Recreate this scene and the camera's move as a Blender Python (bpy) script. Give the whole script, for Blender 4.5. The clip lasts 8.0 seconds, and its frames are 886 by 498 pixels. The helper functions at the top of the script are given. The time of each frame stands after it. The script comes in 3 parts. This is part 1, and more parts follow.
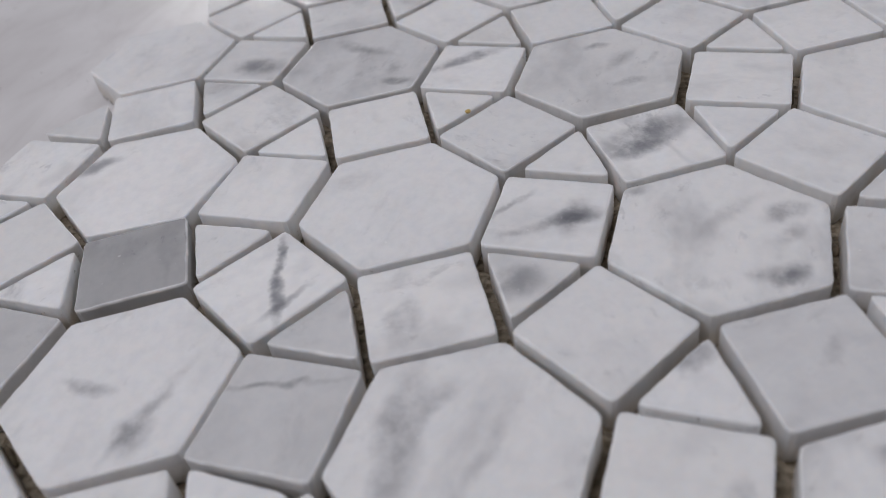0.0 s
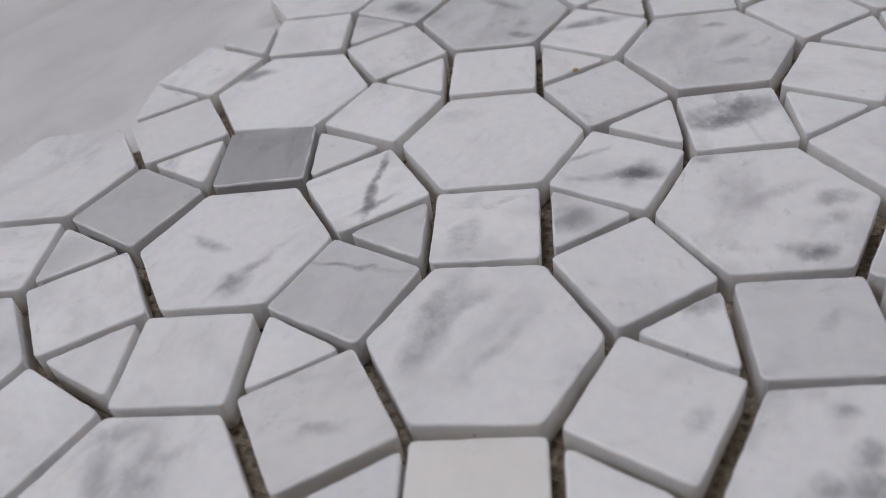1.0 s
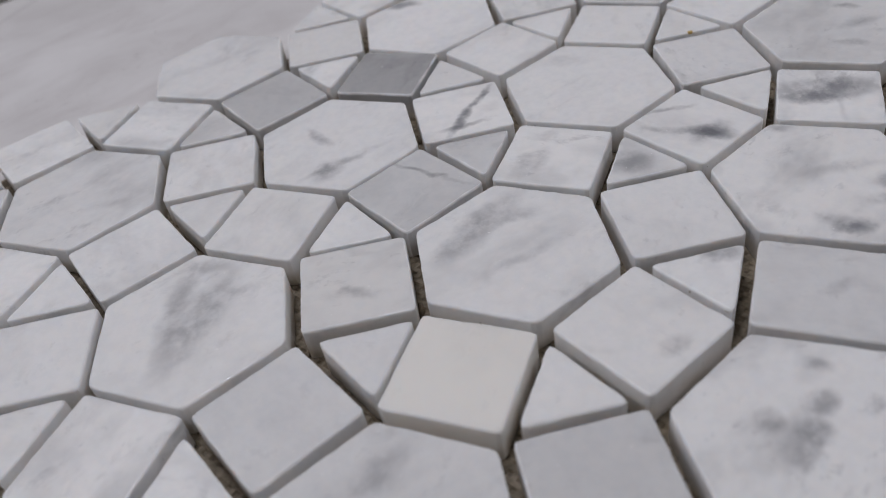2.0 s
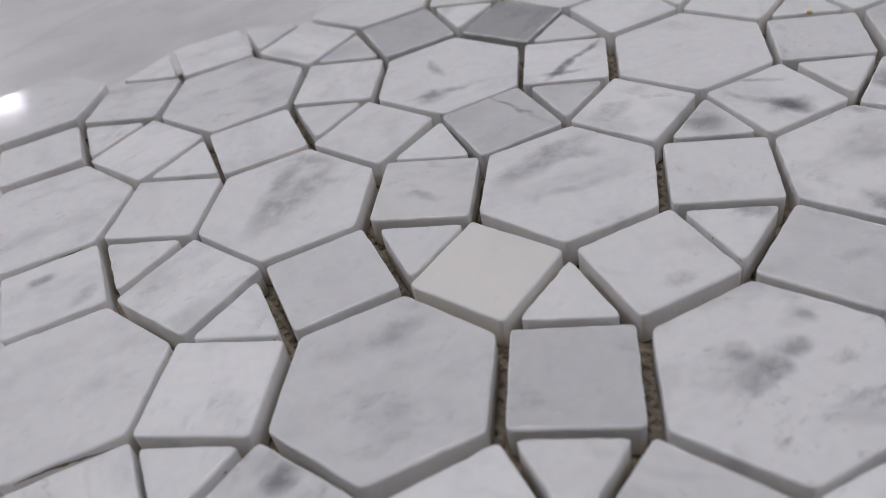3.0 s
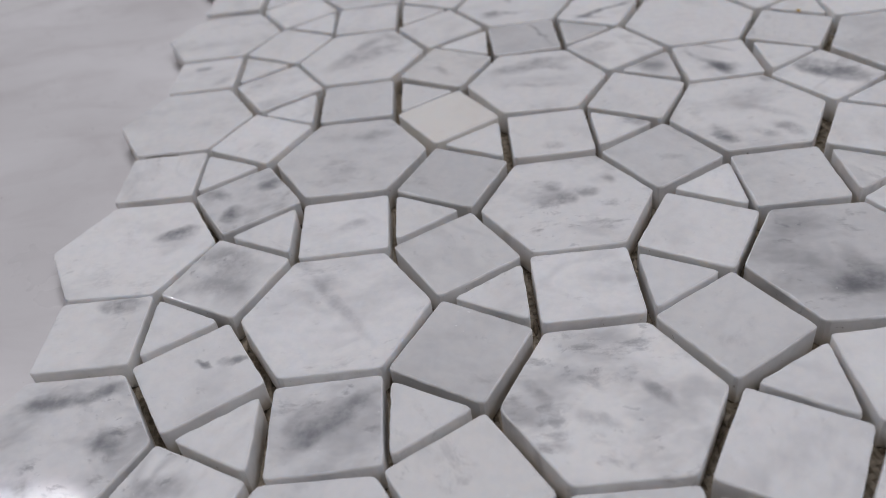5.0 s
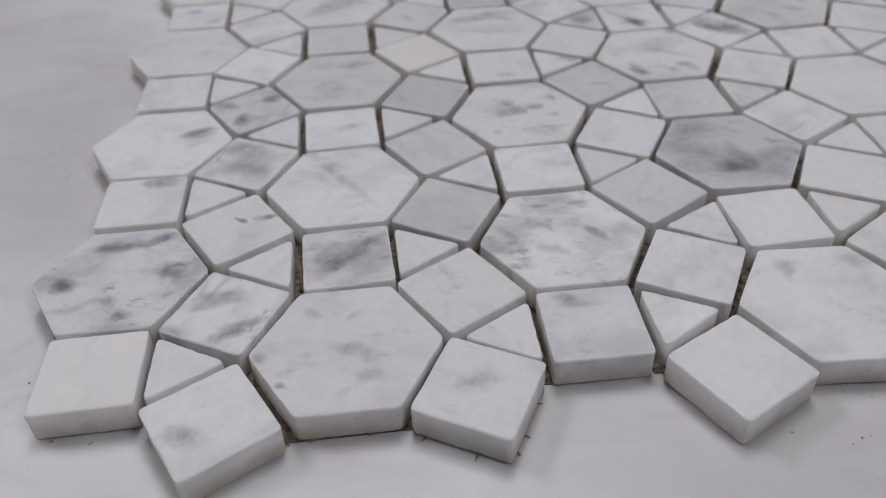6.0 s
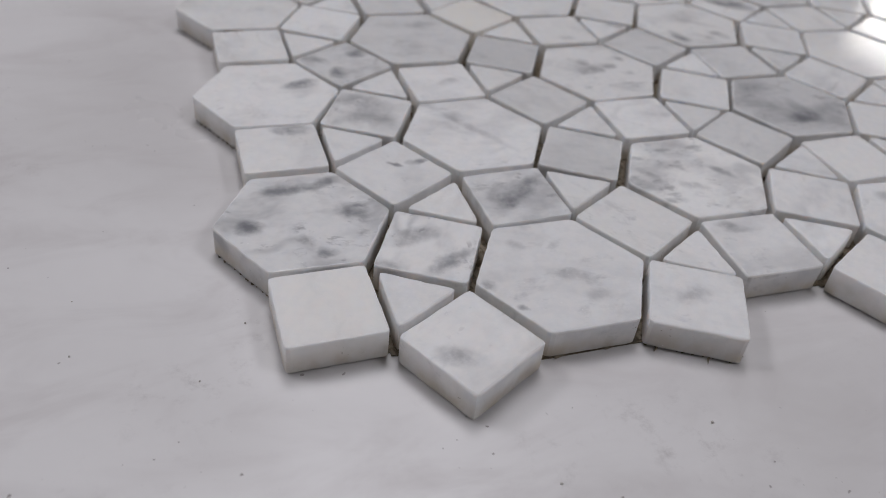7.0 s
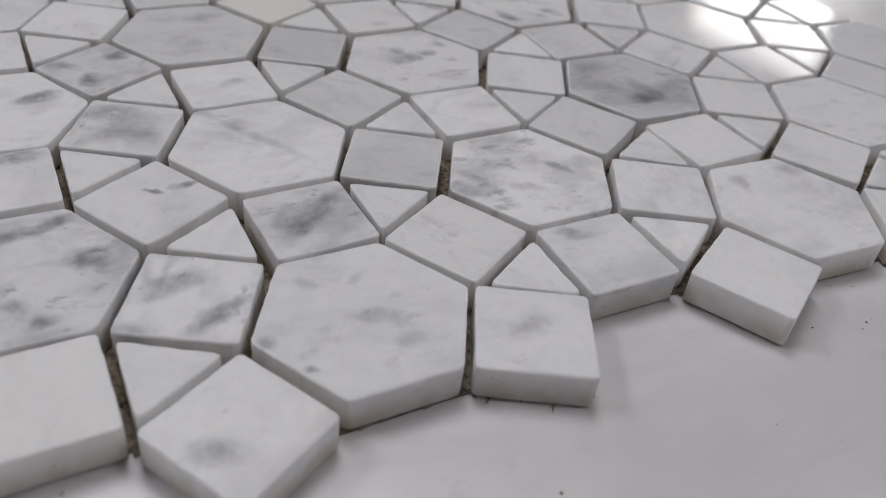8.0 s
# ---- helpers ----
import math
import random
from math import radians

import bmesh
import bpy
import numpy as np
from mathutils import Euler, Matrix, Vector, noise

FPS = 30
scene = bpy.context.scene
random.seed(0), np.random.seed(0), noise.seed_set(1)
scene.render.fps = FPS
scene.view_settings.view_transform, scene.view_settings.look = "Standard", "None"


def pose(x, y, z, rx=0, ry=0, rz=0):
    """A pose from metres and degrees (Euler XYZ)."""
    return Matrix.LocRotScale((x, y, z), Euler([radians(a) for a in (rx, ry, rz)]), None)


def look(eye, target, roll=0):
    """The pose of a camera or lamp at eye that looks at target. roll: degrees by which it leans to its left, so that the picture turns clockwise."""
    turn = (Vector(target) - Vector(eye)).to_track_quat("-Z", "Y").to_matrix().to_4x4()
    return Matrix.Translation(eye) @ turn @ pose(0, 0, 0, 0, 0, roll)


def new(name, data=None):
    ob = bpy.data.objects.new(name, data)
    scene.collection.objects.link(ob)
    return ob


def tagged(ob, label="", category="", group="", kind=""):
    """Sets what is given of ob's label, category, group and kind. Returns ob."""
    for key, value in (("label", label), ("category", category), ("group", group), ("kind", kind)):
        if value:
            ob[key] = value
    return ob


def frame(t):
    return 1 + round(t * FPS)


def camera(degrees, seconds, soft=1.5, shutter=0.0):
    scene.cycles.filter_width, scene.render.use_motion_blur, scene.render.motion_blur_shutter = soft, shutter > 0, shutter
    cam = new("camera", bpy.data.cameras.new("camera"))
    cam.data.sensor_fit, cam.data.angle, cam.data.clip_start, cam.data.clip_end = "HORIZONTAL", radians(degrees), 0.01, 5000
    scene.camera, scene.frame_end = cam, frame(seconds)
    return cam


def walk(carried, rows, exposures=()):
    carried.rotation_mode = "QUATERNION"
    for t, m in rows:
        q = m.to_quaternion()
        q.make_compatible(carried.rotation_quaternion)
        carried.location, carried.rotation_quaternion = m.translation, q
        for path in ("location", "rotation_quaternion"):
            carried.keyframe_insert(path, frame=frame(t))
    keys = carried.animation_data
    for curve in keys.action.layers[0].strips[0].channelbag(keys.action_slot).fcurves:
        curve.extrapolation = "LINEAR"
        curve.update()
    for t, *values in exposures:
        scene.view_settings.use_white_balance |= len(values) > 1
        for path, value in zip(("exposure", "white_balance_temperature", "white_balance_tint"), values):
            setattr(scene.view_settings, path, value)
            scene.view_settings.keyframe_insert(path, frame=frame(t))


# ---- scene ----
cam = camera(57.07, 8.0, soft=0.75)
PATH = [
    (0, 0.04455, 0.09180, 0.85528, 49.159, 8.064, -71.549),
    (0.5, 0.03866, 0.07910, 0.85828, 48.928, 8.159, -64.052),
    (1, 0.03251, 0.06519, 0.86123, 48.862, 8.056, -56.425),
    (1.5, 0.03125, 0.04910, 0.86131, 48.912, 8.190, -48.541),
    (1.7, 0.03141, 0.04237, 0.86036, 48.975, 8.287, -45.015),
    (2.8, 0.04022, 0.00460, 0.86041, 50.158, 9.502, -26.785),
    (3, 0.04054, -0.00113, 0.86002, 50.091, 9.192, -23.920),
    (3.5, 0.04970, -0.01991, 0.85980, 50.411, 8.849, -16.373),
    (4, 0.06623, -0.04539, 0.86449, 50.677, 8.337, -9.016),
    (4.5, 0.08616, -0.07259, 0.86720, 50.893, 7.394, -2.058),
    (4.7, 0.08850, -0.08215, 0.86980, 51.128, 7.107, -1.142),
    (5.8, 0.07250, -0.14448, 0.88087, 51.302, 3.026, -4.852),
    (6, 0.06507, -0.15429, 0.88172, 51.099, 1.941, -6.264),
    (6.2, 0.05403, -0.16145, 0.88292, 50.785, 0.388, -7.914),
    (6.5, 0.02688, -0.16439, 0.88552, 51.004, -1.739, -11.281),
    (7, -0.02466, -0.15298, 0.87364, 51.335, -5.152, -17.649),
    (7.2, -0.03097, -0.14648, 0.86917, 51.913, -6.248, -20.271),
    (7.5, -0.02589, -0.13612, 0.86065, 51.973, -6.680, -23.603),
    (7.8, -0.00847, -0.12948, 0.85668, 52.029, -6.385, -25.670),
    (8, 0.00742, -0.12737, 0.85581, 52.307, -6.025, -27.383),
]
walk(cam, [(t, pose(x, y, z, rx, ry, rz)) for t, x, y, z, rx, ry, rz in PATH],
     exposures=((0, -0.17, 6450, 10), (3.5, -0.19, 6455, 10), (4.5, -0.16, 6460, 10), (6.5, -0.14, 6520, 9.5), (8, -0.17, 6580, 9)))
cam.data.dof.use_dof = True
cam.data.dof.focus_distance = 0.172
cam.data.dof.aperture_fstop = 17.0

# ---- light ----
sky_world = bpy.data.worlds.new("sky")
sky_world.use_nodes = True
scene.world = sky_world
sky_node = sky_world.node_tree.nodes.new("ShaderNodeTexSky")
sky_node.sky_type = "NISHITA"
sky_node.sun_disc = False
sky_node.sun_elevation = radians(35)
sky_node.sun_rotation = radians(100)
sky_back = sky_world.node_tree.nodes["Background"]
sky_back.inputs["Strength"].default_value = 0.12
sky_world.node_tree.links.new(sky_node.outputs["Color"], sky_back.inputs["Color"])


def window_light(name, eye, target, width, height, power, colour):
    lamp = bpy.data.lights.new(name, "AREA")
    lamp.shape, lamp.size, lamp.size_y = "RECTANGLE", width, height
    lamp.energy, lamp.color = power, colour
    ob = new(name, lamp)
    ob.matrix_world = look(eye, target)
    return ob


# Worktop level and room (metres)
TABLE = 0.75
XW, XE, YS, YN, ZC = -2.6, 2.8, -2.8, 3.0, 2.6
DAY = (0.945, 0.93, 1.0)
# (wall, from, to, sill, head): openings along each wall
OPENINGS = {
    "east": ("E", 1.76, 2.55, 0.55, 2.02),
    "north": ("N", -0.71, -0.42, 1.47, 1.64),
}
WARM = (1.0, 0.95, 0.88)
POWER = {"east": 14.0, "north": 1.1}
# ceiling panels: middle x, y and power
PANELS = ((1.20, -0.88, 12.5), (-1.4, 0.95, 19.5), (0.2, 0.66, 13.0))
PANEL_X, PANEL_Y = 0.55, 0.85
for key, (wall, a, b, lo, hi) in OPENINGS.items():
    mid, up = (a + b) / 2, (lo + hi) / 2
    if wall == "E":
        eye, aim = (XE + 0.10, mid, up), (0, mid, up)
    elif wall == "W":
        eye, aim = (XW - 0.10, mid, up), (0, mid, up)
    elif wall == "N":
        eye, aim = (mid, YN + 0.10, up), (mid, 0, up)
    else:
        eye, aim = (mid, YS - 0.10, up), (mid, 0, up)
    window_light("daylight_" + key, eye, aim, b - a - 0.06, hi - lo - 0.06, POWER[key], WARM if key == "east" else DAY)


for x, y, power in PANELS:
    window_light("panel_glow", (x, y, ZC - 0.06), (x, y, 0), PANEL_X - 0.06, PANEL_Y - 0.06, power, DAY)


# ---- materials ----
def material(name):
    m = bpy.data.materials.new(name)
    m.use_nodes = True
    return m, m.node_tree.nodes, m.node_tree.links, m.node_tree.nodes["Principled BSDF"]


class Net:
    """Short hand for node trees."""

    def __init__(self, name):
        self.mat, self.nodes, self.links, self.bsdf = material(name)

    def put(self, socket, value):
        if isinstance(value, (int, float, tuple)):
            socket.default_value = value
        else:
            self.links.new(value, socket)

    def math(self, op, a, b=0.0, clamp=False):
        n = self.nodes.new("ShaderNodeMath")
        n.operation, n.use_clamp = op, clamp
        self.put(n.inputs[0], a)
        self.put(n.inputs[1], b)
        return n.outputs[0]

    def vec(self, op, a, b=(0.0, 0.0, 0.0)):
        n = self.nodes.new("ShaderNodeVectorMath")
        n.operation = op
        self.put(n.inputs[0], a)
        if op == "SCALE":
            self.put(n.inputs["Scale"], b)
        else:
            self.put(n.inputs[1], b)
        return n.outputs["Value"] if op in ("LENGTH", "DOT_PRODUCT") else n.outputs[0]

    def noise(self, co, scale, detail=3.0, rough=0.5, warp=0.0, colour=False):
        n = self.nodes.new("ShaderNodeTexNoise")
        n.inputs["Scale"].default_value = scale
        n.inputs["Detail"].default_value = detail
        n.inputs["Roughness"].default_value = rough
        n.inputs["Distortion"].default_value = warp
        self.put(n.inputs["Vector"], co)
        return n.outputs["Color"] if colour else n.outputs["Fac"]

    def ramp(self, x, lo, hi, out_lo=0.0, out_hi=1.0):
        n = self.nodes.new("ShaderNodeMapRange")
        n.interpolation_type = "SMOOTHSTEP"
        for k, v in zip(("Value", "From Min", "From Max", "To Min", "To Max"), (x, lo, hi, out_lo, out_hi)):
            self.put(n.inputs[k], v)
        return n.outputs[0]

    def mix(self, fac, a, b, mode="MIX"):
        n = self.nodes.new("ShaderNodeMix")
        n.data_type, n.blend_type = "RGBA", mode
        self.put(n.inputs[0], fac)
        self.put(n.inputs[6], a)
        self.put(n.inputs[7], b)
        return n.outputs[2]

    def prop(self, name, vector=False):
        n = self.nodes.new("ShaderNodeAttribute")
        n.attribute_type, n.attribute_name = "OBJECT", name
        return n.outputs["Vector"] if vector else n.outputs["Fac"]

    def local(self):
        return self.nodes.new("ShaderNodeTexCoord").outputs["Object"]

    def dice(self):
        return self.nodes.new("ShaderNodeObjectInfo").outputs["Random"]

    def bump(self, height, strength, distance):
        n = self.nodes.new("ShaderNodeBump")
        n.inputs["Strength"].default_value = strength
        n.inputs["Distance"].default_value = distance
        self.put(n.inputs["Height"], height)
        self.links.new(n.outputs[0], self.bsdf.inputs["Normal"])

    def finish(self, colour, rough, metal=0.0):
        self.put(self.bsdf.inputs["Base Color"], colour)
        self.put(self.bsdf.inputs["Roughness"], rough)
        self.put(self.bsdf.inputs["Metallic"], metal)
        return self.mat


MARKS = 6


def marble_material():
    """White marble with grey clouds, veins and flecks; each tile carries its own tone and its own marks."""
    g = Net("white_marble")
    here = g.local()
    seed = g.math("MULTIPLY", g.dice(), 37.0)
    shift = g.nodes.new("ShaderNodeCombineXYZ")
    for k, f in enumerate((1.0, 2.3, 0.7)):
        g.links.new(g.math("MULTIPLY", seed, f), shift.inputs[k])
    # veins of one sheet run much the same way: stretch along one direction of the tile
    co = g.vec("ADD", here, shift.outputs[0])
    bend = g.vec("SCALE", g.vec("SUBTRACT", g.noise(co, 70.0, 3.0, 0.55, colour=True), (0.5, 0.5, 0.5)), 0.007)
    warped = g.vec("ADD", co, bend)
    squeeze = g.vec("MULTIPLY", warped, (0.72, 1.2, 1.0))
    cloud = g.noise(squeeze, 55.0, 4.0, 0.55)
    fine = g.noise(co, 420.0, 4.0, 0.6)
    lines = g.math("ABSOLUTE", g.math("SUBTRACT", g.noise(squeeze, 48.0, 2.0, 0.5), 0.5))
    line = g.math("MULTIPLY", g.ramp(lines, 0.0, 0.06, 1.0, 0.0), g.ramp(g.noise(warped, 60.0, 2.0), 0.5, 0.68))
    spots = g.math("MULTIPLY", g.ramp(g.noise(g.vec("MULTIPLY", warped, (0.7, 1.2, 1.0)), 150.0, 5.0, 0.65), 0.54, 0.74), g.ramp(g.noise(co, 45.0, 2.0), 0.42, 0.6))
    grey = g.math("ADD", g.math("MULTIPLY", g.ramp(cloud, 0.45, 0.78), 0.34), g.math("MULTIPLY", line, 0.13))
    grey = g.math("ADD", grey, g.math("MULTIPLY", spots, 0.36))
    flecks = g.math("MULTIPLY", g.ramp(g.noise(g.vec("MULTIPLY", warped, (0.8, 1.25, 1.0)), 360.0, 3.0, 0.6), 0.6, 0.72), g.ramp(g.noise(co, 70.0, 2.0), 0.48, 0.62))
    grey = g.math("ADD", grey, g.math("MULTIPLY", flecks, 0.2))
    grey = g.math("MULTIPLY", grey, g.prop("veining"))
    # marks: soft grey streaks with a place, direction, length and width of their own
    ragged = g.vec("ADD", here, g.vec("SCALE", g.vec("SUBTRACT", g.noise(co, 150.0, 4.0, 0.58, colour=True), (0.5, 0.5, 0.5)), 0.0046))
    patchy = g.ramp(g.noise(co, 190.0, 4.0, 0.6), 0.32, 0.64, 0.35, 1.25)
    for k in range(MARKS):
        place = g.prop(f"mark_place_{k}", True)
        axis = g.prop(f"mark_axis_{k}", True)
        cross = g.prop(f"mark_cross_{k}", True)
        d = g.vec("SUBTRACT", ragged, place)
        a, b = g.vec("DOT_PRODUCT", d, axis), g.vec("DOT_PRODUCT", d, cross)
        r = g.math("SQRT", g.math("ADD", g.math("MULTIPLY", a, a), g.math("MULTIPLY", b, b)))
        body = g.math("MULTIPLY", g.ramp(r, 0.08, 0.92, 1.0, 0.0), g.prop(f"mark_depth_{k}"))
        grey = g.math("ADD", grey, g.math("MULTIPLY", body, patchy))
    grey = g.math("SUBTRACT", 1.0, g.math("EXPONENT", g.math("MULTIPLY", g.math("MAXIMUM", grey, 0.0), -1.6)))
    white = g.mix(g.ramp(fine, 0.35, 0.7), (0.885, 0.885, 0.885, 1), (0.84, 0.845, 0.852, 1))
    white = g.mix(g.prop("warmth"), white, (0.85, 0.832, 0.79, 1))
    stone = g.mix(grey, white, (0.125, 0.13, 0.15, 1))
    shade = g.nodes.new("ShaderNodeCombineColor")
    for k in range(3):
        g.links.new(g.prop("tone"), shade.inputs[k])
    stone = g.mix(1.0, stone, shade.outputs[0], "MULTIPLY")
    # rust pits and dirt on the sawn sides
    z = g.nodes.new("ShaderNodeSeparateXYZ")
    g.links.new(here, z.inputs[0])
    pit = g.math("MULTIPLY", g.ramp(g.noise(co, 900.0, 2.0), 0.68, 0.74), g.ramp(g.noise(co, 120.0, 2.0), 0.52, 0.66))
    pit = g.math("MULTIPLY", pit, g.ramp(z.outputs[2], -0.0003, -0.0009))
    stone = g.mix(g.math("MULTIPLY", pit, 0.75), stone, (0.16, 0.12, 0.08, 1))
    # sawn sides and worn edges: dull, and a little yellowed by glue
    sawn = g.ramp(z.outputs[2], -0.000004, -0.00006)
    stone = g.mix(g.math("MULTIPLY", g.ramp(z.outputs[2], -0.0010, -0.0068), g.ramp(g.noise(co, 160.0, 3.0), 0.35, 0.7, 0.35, 0.9)), stone, (0.60, 0.53, 0.43, 1))
    # the worn arris is crushed stone, paler than the face, with an edge highlight painted in
    arris = g.math("MULTIPLY", g.ramp(z.outputs[2], -0.00001, -0.00008), g.ramp(z.outputs[2], -0.0009, -0.0004))
    stone = g.mix(g.math("MULTIPLY", arris, g.ramp(g.noise(co, 240.0, 3.0), 0.3, 0.7, 0.35, 0.9)), stone, (0.93, 0.93, 0.93, 1))
    # tiny bright crystals
    glint = g.ramp(g.noise(co, 1100.0, 1.0), 0.78, 0.81)
    stone = g.mix(g.math("MULTIPLY", glint, 0.6), stone, (0.92, 0.92, 0.92, 1))
    rough = g.math("ADD", g.ramp(fine, 0.3, 0.75, 0.035, 0.08), g.math("MULTIPLY", sawn, 0.55))
    g.put(g.bsdf.inputs["Subsurface Weight"], 0.7)
    g.put(g.bsdf.inputs["Subsurface Radius"], (1.0, 0.92, 0.85))
    g.put(g.bsdf.inputs["Subsurface Scale"], 0.0032)
    g.bump(g.noise(co, 700.0, 4.0, 0.6), 0.25, 0.00006)
    g.put(g.bsdf.inputs["Specular IOR Level"], 0.5)
    return g.finish(stone, rough)


def worktop_material():
    g = Net("pale_worktop")
    co = g.local()
    cloud = g.noise(co, 9.0, 5.0, 0.55, 0.4)
    smear = g.noise(g.vec("MULTIPLY", co, (1.0, 2.2, 1.0)), 26.0, 4.0, 0.6, 0.6)
    base = g.mix(g.ramp(cloud, 0.3, 0.72), (0.655, 0.64, 0.638, 1), (0.79, 0.78, 0.782, 1))
    base = g.mix(g.ramp(smear, 0.4, 0.85, 0.0, 0.6), base, (0.52, 0.49, 0.488, 1))
    scuff = g.math("MULTIPLY", g.ramp(g.noise(co, 190.0, 5.0, 0.72), 0.5, 0.8), g.ramp(g.noise(co, 24.0, 3.0), 0.5, 0.68))
    base = g.mix(g.math("MULTIPLY", scuff, 0.55), base, (0.36, 0.335, 0.33, 1))
    speck = g.math("MULTIPLY", g.ramp(g.noise(co, 620.0, 1.0), 0.735, 0.78), g.ramp(g.noise(co, 40.0, 2.0), 0.5, 0.6))
    base = g.mix(g.math("MULTIPLY", speck, 0.7), base, (0.17, 0.15, 0.14, 1))
    g.bump(g.noise(co, 300.0, 4.0, 0.6), 0.2, 0.0001)
    # one long faint seam across the top, the far side a touch paler
    seam = g.vec("DOT_PRODUCT", g.vec("ADD", co, g.vec("SCALE", g.noise(co, 14.0, 3.0, colour=True), 0.012)), (-0.52, 0.854, 0.0))
    seam = g.math("SUBTRACT", seam, 0.421)
    base = g.mix(g.ramp(seam, 0.0, 0.006, 0.0, 0.35), base, (0.74, 0.735, 0.715, 1))
    base = g.mix(g.ramp(g.math("ABSOLUTE", seam), 0.0, 0.0018, 0.3, 0.0), base, (0.42, 0.40, 0.39, 1))
    return g.finish(base, g.ramp(cloud, 0.3, 0.7, 0.27, 0.34))


def plain(name, a, b, scale, rough, bump=0.0002):
    g = Net(name)
    co = g.local()
    n = g.noise(co, scale, 5.0, 0.6)
    g.bump(n, 0.3, bump)
    return g.finish(g.mix(g.ramp(n, 0.3, 0.7), (*a, 1), (*b, 1)), rough)


MARBLE = marble_material()
WORKTOP = worktop_material()
NETTING = plain("glass_fibre_net", (0.15, 0.12, 0.08), (0.31, 0.26, 0.19), 900.0, 0.6, 0.00005)
GLUE = plain("brown_glue", (0.09, 0.07, 0.045), (0.22, 0.17, 0.11), 500.0, 0.45, 0.0002)
GLUE_CLEAR = plain("amber_glue", (0.50, 0.33, 0.08), (0.62, 0.44, 0.14), 800.0, 0.3, 0.0001)
PLASTER = plain("wall_plaster", (0.24, 0.236, 0.23), (0.29, 0.285, 0.28), 6.0, 0.85)
CEILING = plain("ceiling_paint", (0.40, 0.40, 0.395), (0.45, 0.45, 0.445), 5.0, 0.9)
FLOOR = plain("floor_concrete", (0.26, 0.25, 0.24), (0.36, 0.35, 0.33), 4.0, 0.6)
FRAME = plain("white_lacquer", (0.74, 0.74, 0.73), (0.80, 0.80, 0.79), 20.0, 0.4)
STEEL = plain("table_steel", (0.20, 0.20, 0.21), (0.26, 0.26, 0.27), 30.0, 0.45)


# ---- building helpers ----
def link_mesh(name, mesh, mat, parent=None, label=""):
    ob = new(name, mesh)
    if not mesh.materials:
        mesh.materials.append(mat)
    if parent is not None:
        ob.parent = parent
    return tagged(ob, label) if label else ob


def part(name, bm, mat, parent=None, label=""):
    mesh = bpy.data.meshes.new(name)
    bm.to_mesh(mesh)
    bm.free()
    return link_mesh(name, mesh, mat, parent, label)


def box(bm, x0, x1, y0, y1, z0, z1):
    v = [bm.verts.new((x, y, z)) for z in (z0, z1) for x, y in ((x0, y0), (x1, y0), (x1, y1), (x0, y1))]
    for f in ((3, 2, 1, 0), (4, 5, 6, 7), (0, 1, 5, 4), (1, 2, 6, 5), (2, 3, 7, 6), (3, 0, 4, 7)):
        bm.faces.new([v[i] for i in f])


def bevelled_box(x0, x1, y0, y1, z0, z1, r):
    bm = bmesh.new()
    box(bm, x0, x1, y0, y1, z0, z1)
    bmesh.ops.bevel(bm, geom=bm.edges[:], offset=r, segments=2, affect="EDGES", profile=0.6)
    return bm


# ---- the room ----
WALL = 0.2


def wall(name, side):
    """A wall with its openings cut right through, as one mesh of blocks butted end to end."""
    holes = sorted((a, b, lo, hi) for w, a, b, lo, hi in OPENINGS.values() if w == side)
    start, end = (YS, YN) if side in "EW" else (XW - WALL, XE + WALL)
    bm = bmesh.new()

    def block(a, b, z0, z1):
        if side == "E":
            box(bm, XE, XE + WALL, a, b, z0, z1)
        elif side == "W":
            box(bm, XW - WALL, XW, a, b, z0, z1)
        elif side == "N":
            box(bm, a, b, YN, YN + WALL, z0, z1)
        else:
            box(bm, a, b, YS - WALL, YS, z0, z1)

    at = start
    for a, b, lo, hi in holes:
        block(at, a, 0, ZC)
        block(a, b, 0, lo)
        block(a, b, hi, ZC)
        at = b
    block(at, end, 0, ZC)
    return tagged(part(name, bm, PLASTER), "grey plastered wall of the room", "wall", kind="structure")


for name, side in (("wall_north", "N"), ("wall_south", "S"), ("wall_east", "E"), ("wall_west", "W")):
    wall(name, side)
bm = bmesh.new()
box(bm, XW - WALL, XE + WALL, YS - WALL, YN + WALL, -0.1, 0)
tagged(part("floor", bm, FLOOR), "grey concrete floor under the table", "floor", kind="structure")
bm = bmesh.new()
box(bm, XW - WALL, XE + WALL, YS - WALL, YN + WALL, ZC, ZC + 0.1)
tagged(part("ceiling", bm, CEILING), "grey painted ceiling of the room", "ceiling", kind="structure")


